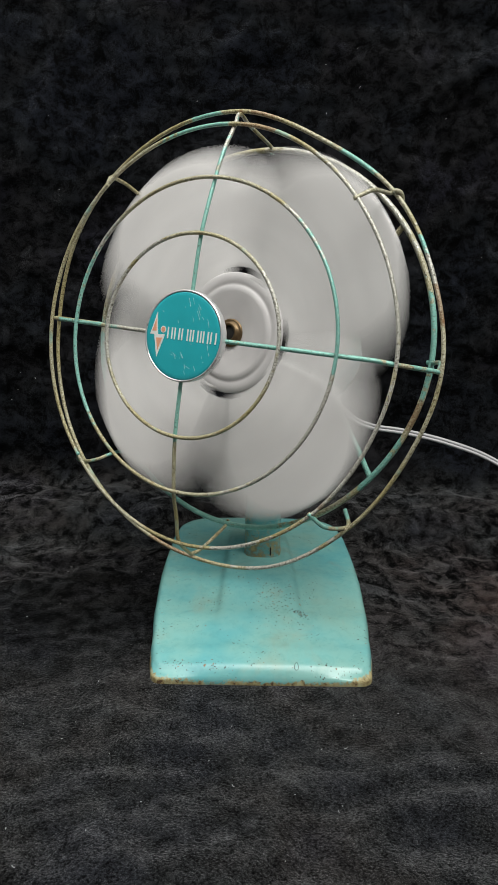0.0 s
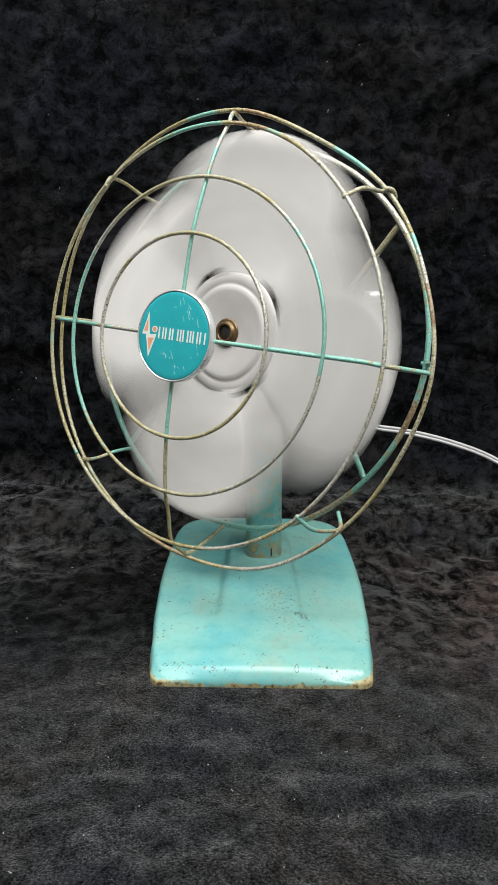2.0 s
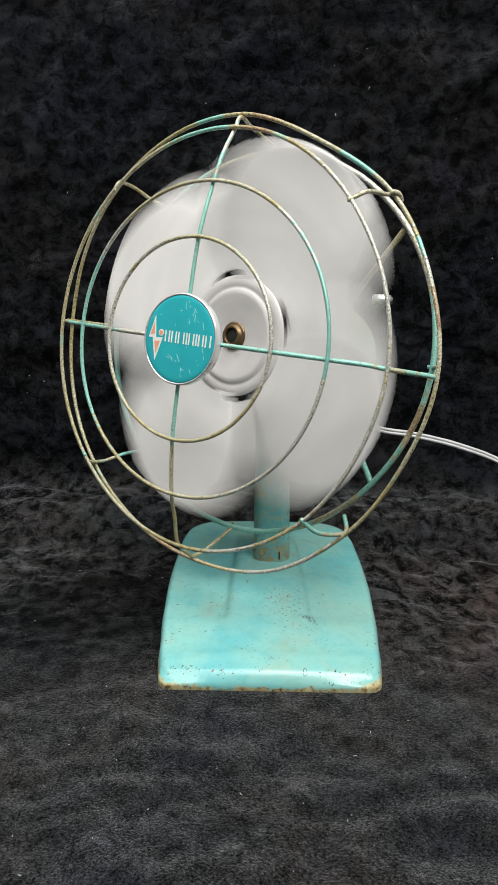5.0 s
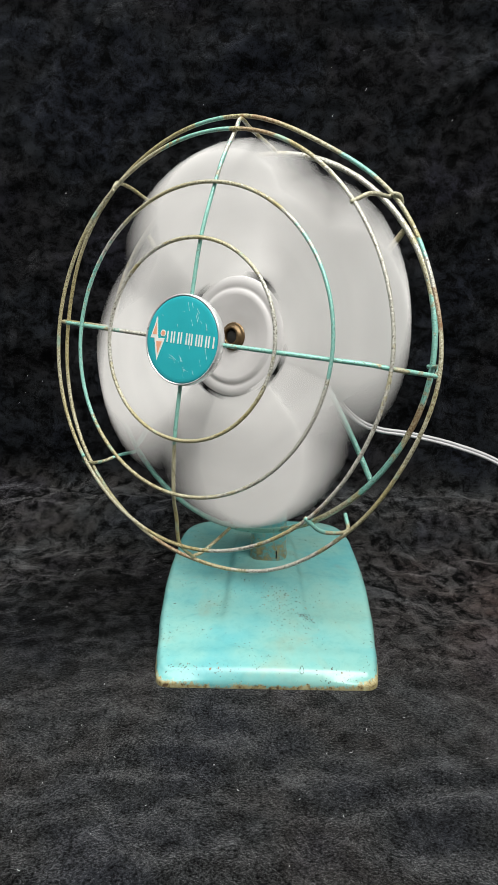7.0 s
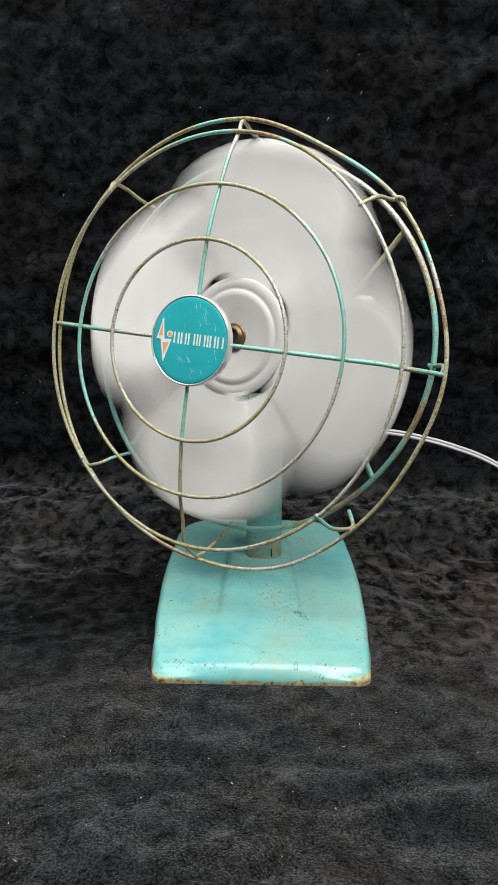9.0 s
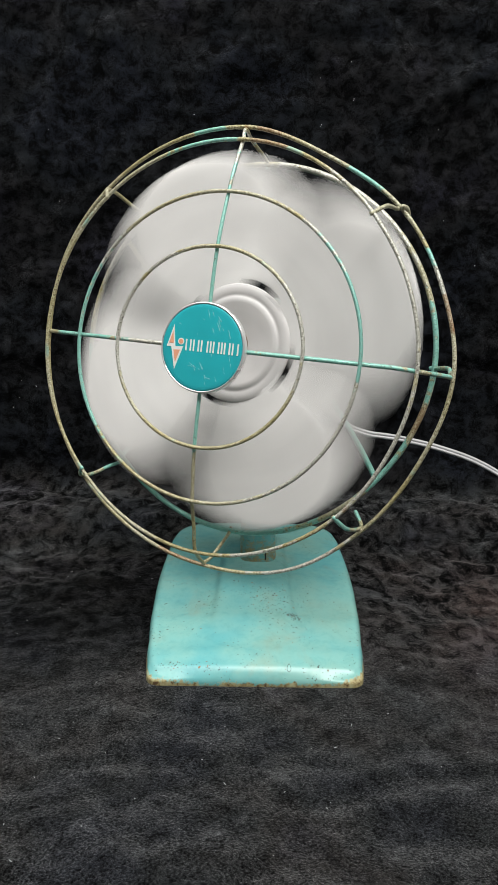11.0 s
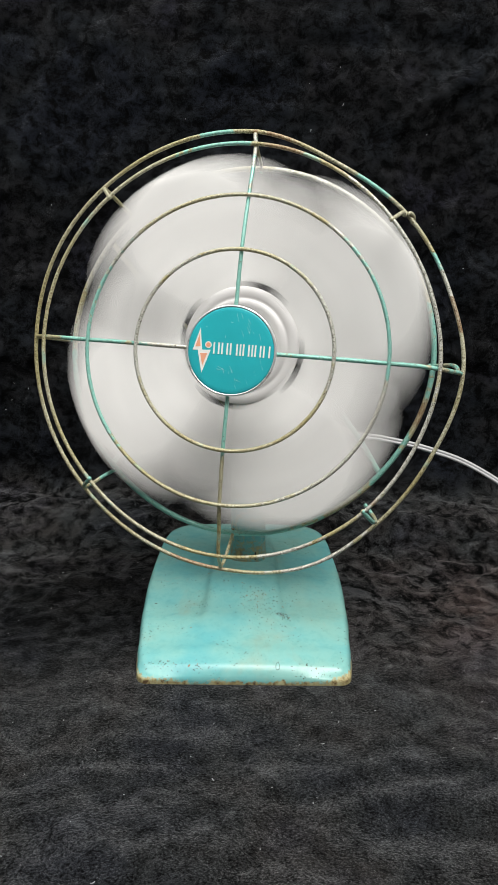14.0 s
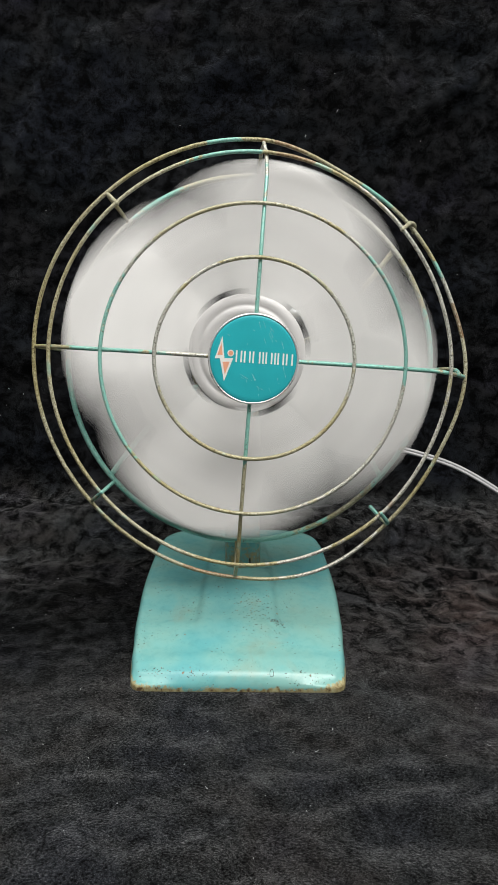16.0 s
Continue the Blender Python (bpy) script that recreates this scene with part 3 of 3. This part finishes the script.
def guard():
    hub = bmesh.new()
    lathe(hub, [(0, -0.1135), (0.0245, -0.1135), (0.0272, -0.1150), (0.0284, -0.1180), (0.0284, -0.1213), (0.0279, -0.1224),
                (0.0272, -0.1224), (0.0270, -0.1212), (0.0, -0.1212)], 64)
    bmesh.ops.translate(hub, verts=hub.verts, vec=(HUB_SIDE, 0, 0))
    g = part("guard", hub, CHROME, fan, "rusty wire guard with a chrome-rimmed badge")
    for name, radius in (("inner", 0.00127), ("middle", 0.00127), ("front", 0.00130), ("outer", 0.00138), ("back", 0.0020)):
        table = RINGS[name]
        bm = bmesh.new()
        pts = []
        # interpolate radius and depth between the stations, so that the run stays round
        stations = sorted(table, reverse=True)
        k = len(stations)
        for i in range(k):
            (a0, r0, d0), (a1, r1, d1) = stations[i], stations[(i + 1) % k]
            rp, dp = stations[i - 1][1:]
            rn, dn = stations[(i + 2) % k][1:]
            if a1 > a0:
                a1 -= 360
            for s in range(12):
                t = s / 12
                def cub(p, q, u, v):
                    return 0.5 * (2 * q + (u - p) * t + (2 * p - 5 * q + 4 * u - v) * t * t + (3 * q - p - 3 * u + v) * t ** 3)
                pts.append(at(cub(rp, r0, r1, rn), a0 + (a1 - a0) * t, cub(dp, d0, d1, dn)))
        tube(bm, pts, radius, True)
        part("ring", bm, RING_PAINT[name], g)
    # four long spokes, bent over the outer ring and hooked onto the back ring
    # they run behind the rings; the upright pair stands a little to one side of the hub's middle
    for a, ao, ab, mat, dx, thick in ((86, 87.4, 87.8, SPOKE_TOP, -0.0010, 0.00128), (-3.1, -3.7, -1.7, SPOKE_RIGHT, 0, 0.00142),
                                      (-94.1, -94.3, -94.1, SPOKE_BOTTOM, -0.0010, 0.00128), (176.5, 176.3, 176.3, SPOKE_LEFT, 0, 0.00136)):
        aside = Vector((dx, 0, 0))
        pts = [at(0.024, a, 0.1172) + aside, at(0.0630, a, 0.1156) + aside]
        r, d = ring_at("middle", a)
        pts.append(at(r, a, d - 0.0023) + aside * 0.8)
        r, d = ring_at("front", a)
        pts += [at(0.117, a, 0.1025) + aside * 0.5, at(r - 0.0010, a + (ao - a) * 0.5, d - 0.0022)]
        r, d = ring_at("outer", ao)
        rb, db = ring_at("back", ab)
        pts += [at(r - 0.0034, ao, d + 0.004), at(r - 0.0024, ao, d - 0.001), at(r - 0.0045, ab, d - 0.013), at(rb + 0.0015, ab, db + 0.002), at(rb - 0.003, ab, db - 0.001)]
        bm = bmesh.new()
        tube(bm, spline(pts, 10), thick)
        part("spoke", bm, mat, g)
    # four short hooks between them
    for a in (41.5, 131.5, -138.8, -49.8):
        r, d = ring_at("front", a)
        ro, do = ring_at("outer", a)
        rb, db = ring_at("back", a)
        pts = [at(r - 0.0015, a, d + 0.0015), at((r + ro) / 2 + 0.001, a, d - 0.008), at(ro - 0.0022, a, do + 0.003), at(ro - 0.003, a, do - 0.010), at((ro + rb) / 2 - 0.003, a, (do + db) / 2 - 0.002)]
        if abs(a) > 100:
            pts += [at(rb + 0.001, a, db + 0.003)]
        if a == 41.5:
            # this one curls round the outside of the outer ring
            pts = pts[:2] + [at(ro - 0.0022, a, do + 0.0034), at(ro + 0.0012, a - 0.4, do + 0.0026), at(ro + 0.0026, a - 1.2, do), at(ro + 0.0014, a - 2.2, do - 0.0026), at(ro - 0.0008, a - 2.8, do - 0.0028)]
        bm = bmesh.new()
        tube(bm, spline(pts, 10), 0.00136)
        part("hook", bm, HOOK_TEAL if a < 0 else WIRE, g)
    # struts from the back ring to the motor
    for a, inner in ((38.5, 24), (142, 156), (-141, -156), (-40.5, -24)):
        rb, db = ring_at("back", a)
        bm = bmesh.new()
        tube(bm, spline([at(rb + 0.001, a, db - 0.002), at(0.10, (a * 2 + inner) / 3, 0.031), at(0.06, inner, 0.020), at(0.040, inner, 0.0)], 8), 0.0020)
        part("strut", bm, WIRE_TEAL if a < 0 else WIRE, g)
    badge(g)


def flat_shape(bm, points, lift):
    """A thin raised plate with the given outline on the badge."""
    front = [bm.verts.new((x, -0.1225 - lift, z)) for x, z in points]
    back = [bm.verts.new((x, -0.1225 + 0.0005, z)) for x, z in points]
    bm.faces.new(front)
    n = len(points)
    for i in range(n):
        bm.faces.new((front[i], front[(i + 1) % n], back[(i + 1) % n], back[i]))


def badge(g):
    bm = bmesh.new()
    lathe(bm, [(0.0269, -0.1205), (0.0270, -0.1220), (0.0262, -0.1223), (0.024, -0.1224), (0.012, -0.12245), (0.0, -0.1225)], 64)
    plate = part("badge", bm, ENAMEL, g, "turquoise enamel badge with scratches")
    plate.rotation_euler = (0, radians(3.4), 0)
    plate.location.x = HUB_SIDE

    def tri(points, grow):
        cx, cz = sum(p[0] for p in points) / 3, sum(p[1] for p in points) / 3
        return [(cx + (x - cx) * grow, cz + (z - cz) * grow) for x, z in points]

    upper = [(-0.0200, 0.0129), (-0.0240, -0.0012), (-0.0180, -0.0008)]
    lower = [(-0.0208, -0.0010), (-0.0126, -0.0004), (-0.0174, -0.0151)]
    disc = [(-0.0143 + math.cos(a) * 0.0021, 0.0026 + math.sin(a) * 0.0021) for a in (2 * math.pi * k / 20 for k in range(20))]
    for points, grow in ((upper, 1.0), (lower, 1.0)):
        bm = bmesh.new()
        flat_shape(bm, tri(points, grow), 0.0001)
        part("emblem_border", bm, WHITE, plate, smooth=False)
        bm = bmesh.new()
        flat_shape(bm, tri(points, 0.55), 0.0002)
        part("emblem", bm, ORANGE, plate, smooth=False)
    bm = bmesh.new()
    flat_shape(bm, disc, 0.0001)
    part("emblem_border", bm, WHITE, plate, smooth=False)
    bm = bmesh.new()
    flat_shape(bm, [(-0.0143 + (x + 0.0143) * 0.7, 0.0026 + (z - 0.0026) * 0.7) for x, z in disc], 0.0002)
    part("emblem", bm, ORANGE, plate, smooth=False)
    # the printed word as plain upright bars
    x = -0.0111
    for width in (0.0040, 0.0042, 0.0050, 0.0008, 0.0044, 0.0008, 0.0042, 0.0044):
        for left in ((x, x + width - 0.0010) if width > 0.001 else (x,)):
            bm = bmesh.new()
            flat_shape(bm, [(left, -0.0027), (left + 0.0010, -0.0027), (left + 0.0010, 0.0045), (left, 0.0045)], 0.0001)
            part("print_bar", bm, WHITE, plate, smooth=False)
        x += width + 0.00113
    rng = random.Random(4)
    for _ in range(70):
        a, r = rng.uniform(0, 6.28), 0.024 * math.sqrt(rng.random())
        cx, cz = r * math.cos(a), r * math.sin(a)
        if abs(cz - 0.001) < 0.005 or (cx < 0.004 and rng.random() < 0.5) or math.hypot(cx, cz) > 0.0225:
            continue
        tilt, length = rng.choice((1.9, 2.0, 2.1, 2.8)) + rng.uniform(-0.15, 0.15), rng.uniform(0.001, 0.0058)
        dx, dz = math.cos(tilt) * length / 2, math.sin(tilt) * length / 2
        nx, nz = -math.sin(tilt) * 0.00006, math.cos(tilt) * 0.00006
        bm = bmesh.new()
        flat_shape(bm, [(cx - dx - nx, cz - dz - nz), (cx + dx - nx, cz + dz - nz), (cx + dx + nx, cz + dz + nz), (cx - dx + nx, cz - dz + nz)], 0.00005)
        part("scratch", bm, SCRATCH, plate, smooth=False)


def motor():
    bm = bmesh.new()
    lathe(bm, [(0, 0.105), (0.018, 0.104), (0.034, 0.096), (0.043, 0.082), (0.046, 0.06), (0.046, 0.012), (0.043, 0.003), (0, 0.003)], 48)
    m = part("motor", bm, NECK_PAINT, fan, "turquoise motor housing behind the blades")
    # motor front coloured near-black for the shade seen through the blade slots
    bm = bmesh.new()
    lathe(bm, [(0, 0.003), (0.0435, 0.0028), (0.042, -0.001), (0.030, -0.004), (0.008, -0.005), (0.0040, -0.01), (0.0040, -0.050), (0, -0.050)], 40)
    part("shaded_front", bm, SHADE_AND_SLOT, m, "motor front darkened as shade behind the blades, and the shaft")
    bm = box_bm(0.038, 0.052, 0.072, 0.084, 0.044, 0.052)
    bmesh.ops.bevel(bm, geom=list(bm.edges), offset=0.0015, segments=2, affect="EDGES")
    part("bracket", bm, CHROME, m, "pale metal bracket")
    return m


HUB_DEPTH = 0.058


def rotor():
    """Hub dish and four broad overlapping blades round the y axis."""
    bm = bmesh.new()
    lathe(bm, [(0.0, 0.0), (0.0105, 0.0), (0.0135, -0.0008), (0.026, -0.0012), (0.0286, -0.0018), (0.0306, -0.0018), (0.0326, -0.0010), (0.0336, -0.0003), (0.0346, -0.0007),
               (0.0370, -0.0008), (0.0410, -0.0004), (0.0416, 0.0002), (0.0416, 0.0012), (0.038, 0.0018), (0.0, 0.0012)], 72)
    r = part("rotor", bm, HUB_METAL, fan, "spinning dull aluminium fan blades")
    half = [(0.036, 30), (0.0450, 30), (0.0461, 43.5), (0.0500, 44.5), (0.080, 46), (0.098, 42.5), (0.113, 36.5), (0.1235, 28.5), (0.1288, 19), (0.1325, 8), (0.1332, 0)]
    rows, cols = 30, 22
    for q in range(4):
        bm = bmesh.new()
        sheets = []
        for side in (0, 1):
            grid = []
            for i in range(rows + 1):
                radius = (0.039, 0.042, 0.0452, 0.0461, 0.0480)[i] if i < 5 else 0.0480 + (0.1332 - 0.0480) * (1 - (1 - (i - 4) / (rows - 4)) ** 1.35)
                for (r0, w0), (r1, w1) in zip(half, half[1:]):
                    if radius <= r1 + 1e-9:
                        k = (radius - r0) / (r1 - r0)
                        w = w0 + (w1 - w0) * k
                        break
                row = []
                for j in range(cols + 1):
                    f = 2 * j / cols - 1
                    a = radians(f * w)
                    pitch = lerp_table([(0.039, 0.05), (0.075, 0.12), (0.13, 0.13)], radius)
                    y = pitch * radius * a * 0.75 + 0.0015 * (f * f) * min(1, (radius - 0.039) / 0.03) - 0.005 * max(0, radius - 0.05) / 0.08
                    row.append(bm.verts.new((radius * math.sin(a), y + side * 0.0011, radius * math.cos(a))))
                grid.append(row)
            sheets.append(grid)
        for grid in sheets:
            for a, b in zip(grid, grid[1:]):
                for j in range(cols):
                    bm.faces.new((a[j], a[j + 1], b[j + 1], b[j]))
        f, b = sheets
        for i in range(rows):
            for j in (0, cols):
                bm.faces.new((f[i][j], f[i + 1][j], b[i + 1][j], b[i][j]))
        for i in (0, rows):
            for j in range(cols):
                bm.faces.new((f[i][j], f[i][j + 1], b[i][j + 1], b[i][j]))
        bmesh.ops.remove_doubles(bm, verts=bm.verts, dist=1e-6)
        blade = part("blade", bm, ALU, r)
        blade.rotation_euler = (0, radians(90 * q), 0)
    bm = bmesh.new()
    lathe(bm, [(0.0098, 0.0005), (0.0098, -0.0010), (0.0088, -0.0014), (0.0074, -0.0012), (0.0072, -0.0034), (0.0066, -0.0040), (0.0054, -0.0040), (0.0050, -0.0034), (0.0048, -0.0002)], 32)
    part("hub_nut", bm, BRASS, r, "tarnished brass hub nut")
    # dark disc paints the shade inside the nut's hole
    bm = bmesh.new()
    lathe(bm, [(0.0050, 0.0), (0.0050, -0.0016), (0.0040, -0.0022), (0.0, -0.0022)], 24)
    part("hole_shade", bm, SHADE_AND_SLOT, r, "dark disc standing for the shaded hole in the hub nut")
    return r


base_shell()
chips()
neck()
guard()
MOTOR = motor()
ROTOR = rotor()
GUARD = next(o for o in fan.children if o.name == "guard")


def power_cord():
    bm = bmesh.new()
    run = [(0.030, 0.075, 0.180), (0.046, 0.088, 0.166), (0.0703, 0.090, 0.1407), (0.0901, 0.090, 0.1313), (0.1193, 0.090, 0.127), (0.1585, 0.090, 0.1179),
           (0.2, 0.088, 0.102), (0.26, 0.07, 0.065), (0.32, 0.04, 0.02), (0.38, 0.0, 0.004), (0.5, -0.03, 0.004)]
    pts = spline(run, 10)
    for off in (-0.00125, 0.00125):
        tube(bm, [p + Vector((0, off * 0.4, off)) for p in pts], 0.0014)
    tagged(part("power_cord", bm, CORD), "grey-white two-strand power cord leading off behind the fan", "cable")


def lint():
    rng = random.Random(11)
    bm = bmesh.new()
    for _ in range(150):
        x, y = rng.uniform(-0.3, 0.3), rng.uniform(-0.3, 0.1)
        if abs(x) < 0.085 and y > -0.13:
            continue
        a, length = rng.uniform(0, 3.14), rng.choice((0.0003, 0.0004, 0.0006, 0.0010))
        tube(bm, [Vector((x + math.cos(a) * length * k, y + math.sin(a) * length * k, 0.0012 + 0.0003 * (k % 2))) for k in (-1, 0, 1)], 0.00018, sides=5)
    for _ in range(26):
        x, z = rng.uniform(-0.3, 0.3), rng.uniform(0.1, 0.6)
        a, length = rng.uniform(0, 3.14), rng.choice((0.0004, 0.0006, 0.0012))
        y = 0.2535 + (z - 0.12) * 0.02
        tube(bm, [Vector((x + math.cos(a) * length * k, y, z + math.sin(a) * length * k)) for k in (-1, 0, 1)], 0.0002, sides=5)
    tagged(part("lint", bm, LINT), "tiny pale specks of lint on the velvet", "lint", kind="stuff")


power_cord()
lint()

# ---- what moves: the head swings, the blades spin ----
SWING = [(0.0, 26.26), (0.5, 27.21), (1.0, 28.02), (1.5, 28.72), (2.0, 29.26), (2.5, 29.53), (3.0, 29.76), (3.5, 29.95), (4.0, 30.13), (5.2, 30.1),
         (6.5, 29.01), (7.0, 28.39), (7.5, 27.49), (8.0, 26.77), (8.5, 25.41), (9.0, 24.17), (10.2, 20.4), (11.5, 15.72), (12.0, 13.86), (12.5, 11.93),
         (13.0, 9.9), (13.5, 7.6), (14.0, 5.17), (14.5, 2.87), (15.0, 0.97), (15.5, -1.44), (16.0, -3.4)]
# the blades' angle, counted within a quarter turn
PHASE = [(0.0, 36), (0.5, 29), (1.0, 17), (1.5, 65), (2.0, 76), (2.5, 40), (3.0, 77), (3.5, 35), (4.0, 1), (6.5, 57), (7.0, 15), (7.5, 39), (8.0, 40),
         (8.5, 25), (9.0, 74), (11.5, 52), (12.0, 86), (12.5, 12), (13.0, 45), (13.5, 41), (14.0, 25), (14.5, 60), (15.0, 26), (15.5, 64), (16.0, 71)]
# degrees in each film step; quicker in the later part
RATE, LATE_RATE = 62.0, 84.0


def swing_at(t):
    for i in range(len(SWING) - 1):
        (t0, a0), (t1, a1) = SWING[i], SWING[i + 1]
        if t <= t1 + 1e-9:
            tp, ap = SWING[max(0, i - 1)]
            tn, an = SWING[min(len(SWING) - 1, i + 2)]
            k, h = (t - t0) / (t1 - t0), t1 - t0
            m0, m1 = (a1 - ap) / (t1 - tp) * h, (an - a0) / (tn - t0) * h
            return (2 * k ** 3 - 3 * k * k + 1) * a0 + (k ** 3 - 2 * k * k + k) * m0 + (3 * k * k - 2 * k ** 3) * a1 + (k ** 3 - k * k) * m1
    return SWING[-1][1]


def head(t):
    return pose(*PIVOT, -TILT, 0, -swing_at(t))


def spin_rows():
    """The blades' whole turn at each film step: a near-steady speed that meets every known quarter-turn angle."""
    angles = [0.0] * (16 * FPS + 1)
    total = PHASE[0][1]
    for (t0, a0), (t1, a1) in zip(PHASE, PHASE[1:]):
        steps = round((t1 - t0) * FPS)
        turn = (RATE if t0 < 13 else LATE_RATE) * steps
        turn += (a1 - (total + turn) + 45) % 90 - 45
        for k in range(steps + 1):
            angles[round(t0 * FPS) + k] = total + turn * k / steps
        total += turn
    return angles


def motions():
    steps = [k / 10 for k in range(161)]
    walk(GUARD, [(t, head(t)) for t in steps])
    walk(MOTOR, [(t, head(t)) for t in steps])
    walk(ROTOR, [(k / FPS, head(k / FPS) @ pose(-0.0035, -HUB_DEPTH, 0.0065, 0, 0, -5.5) @ pose(0, 0, 0, 0, -a, 0)) for k, a in enumerate(spin_rows())])


motions()
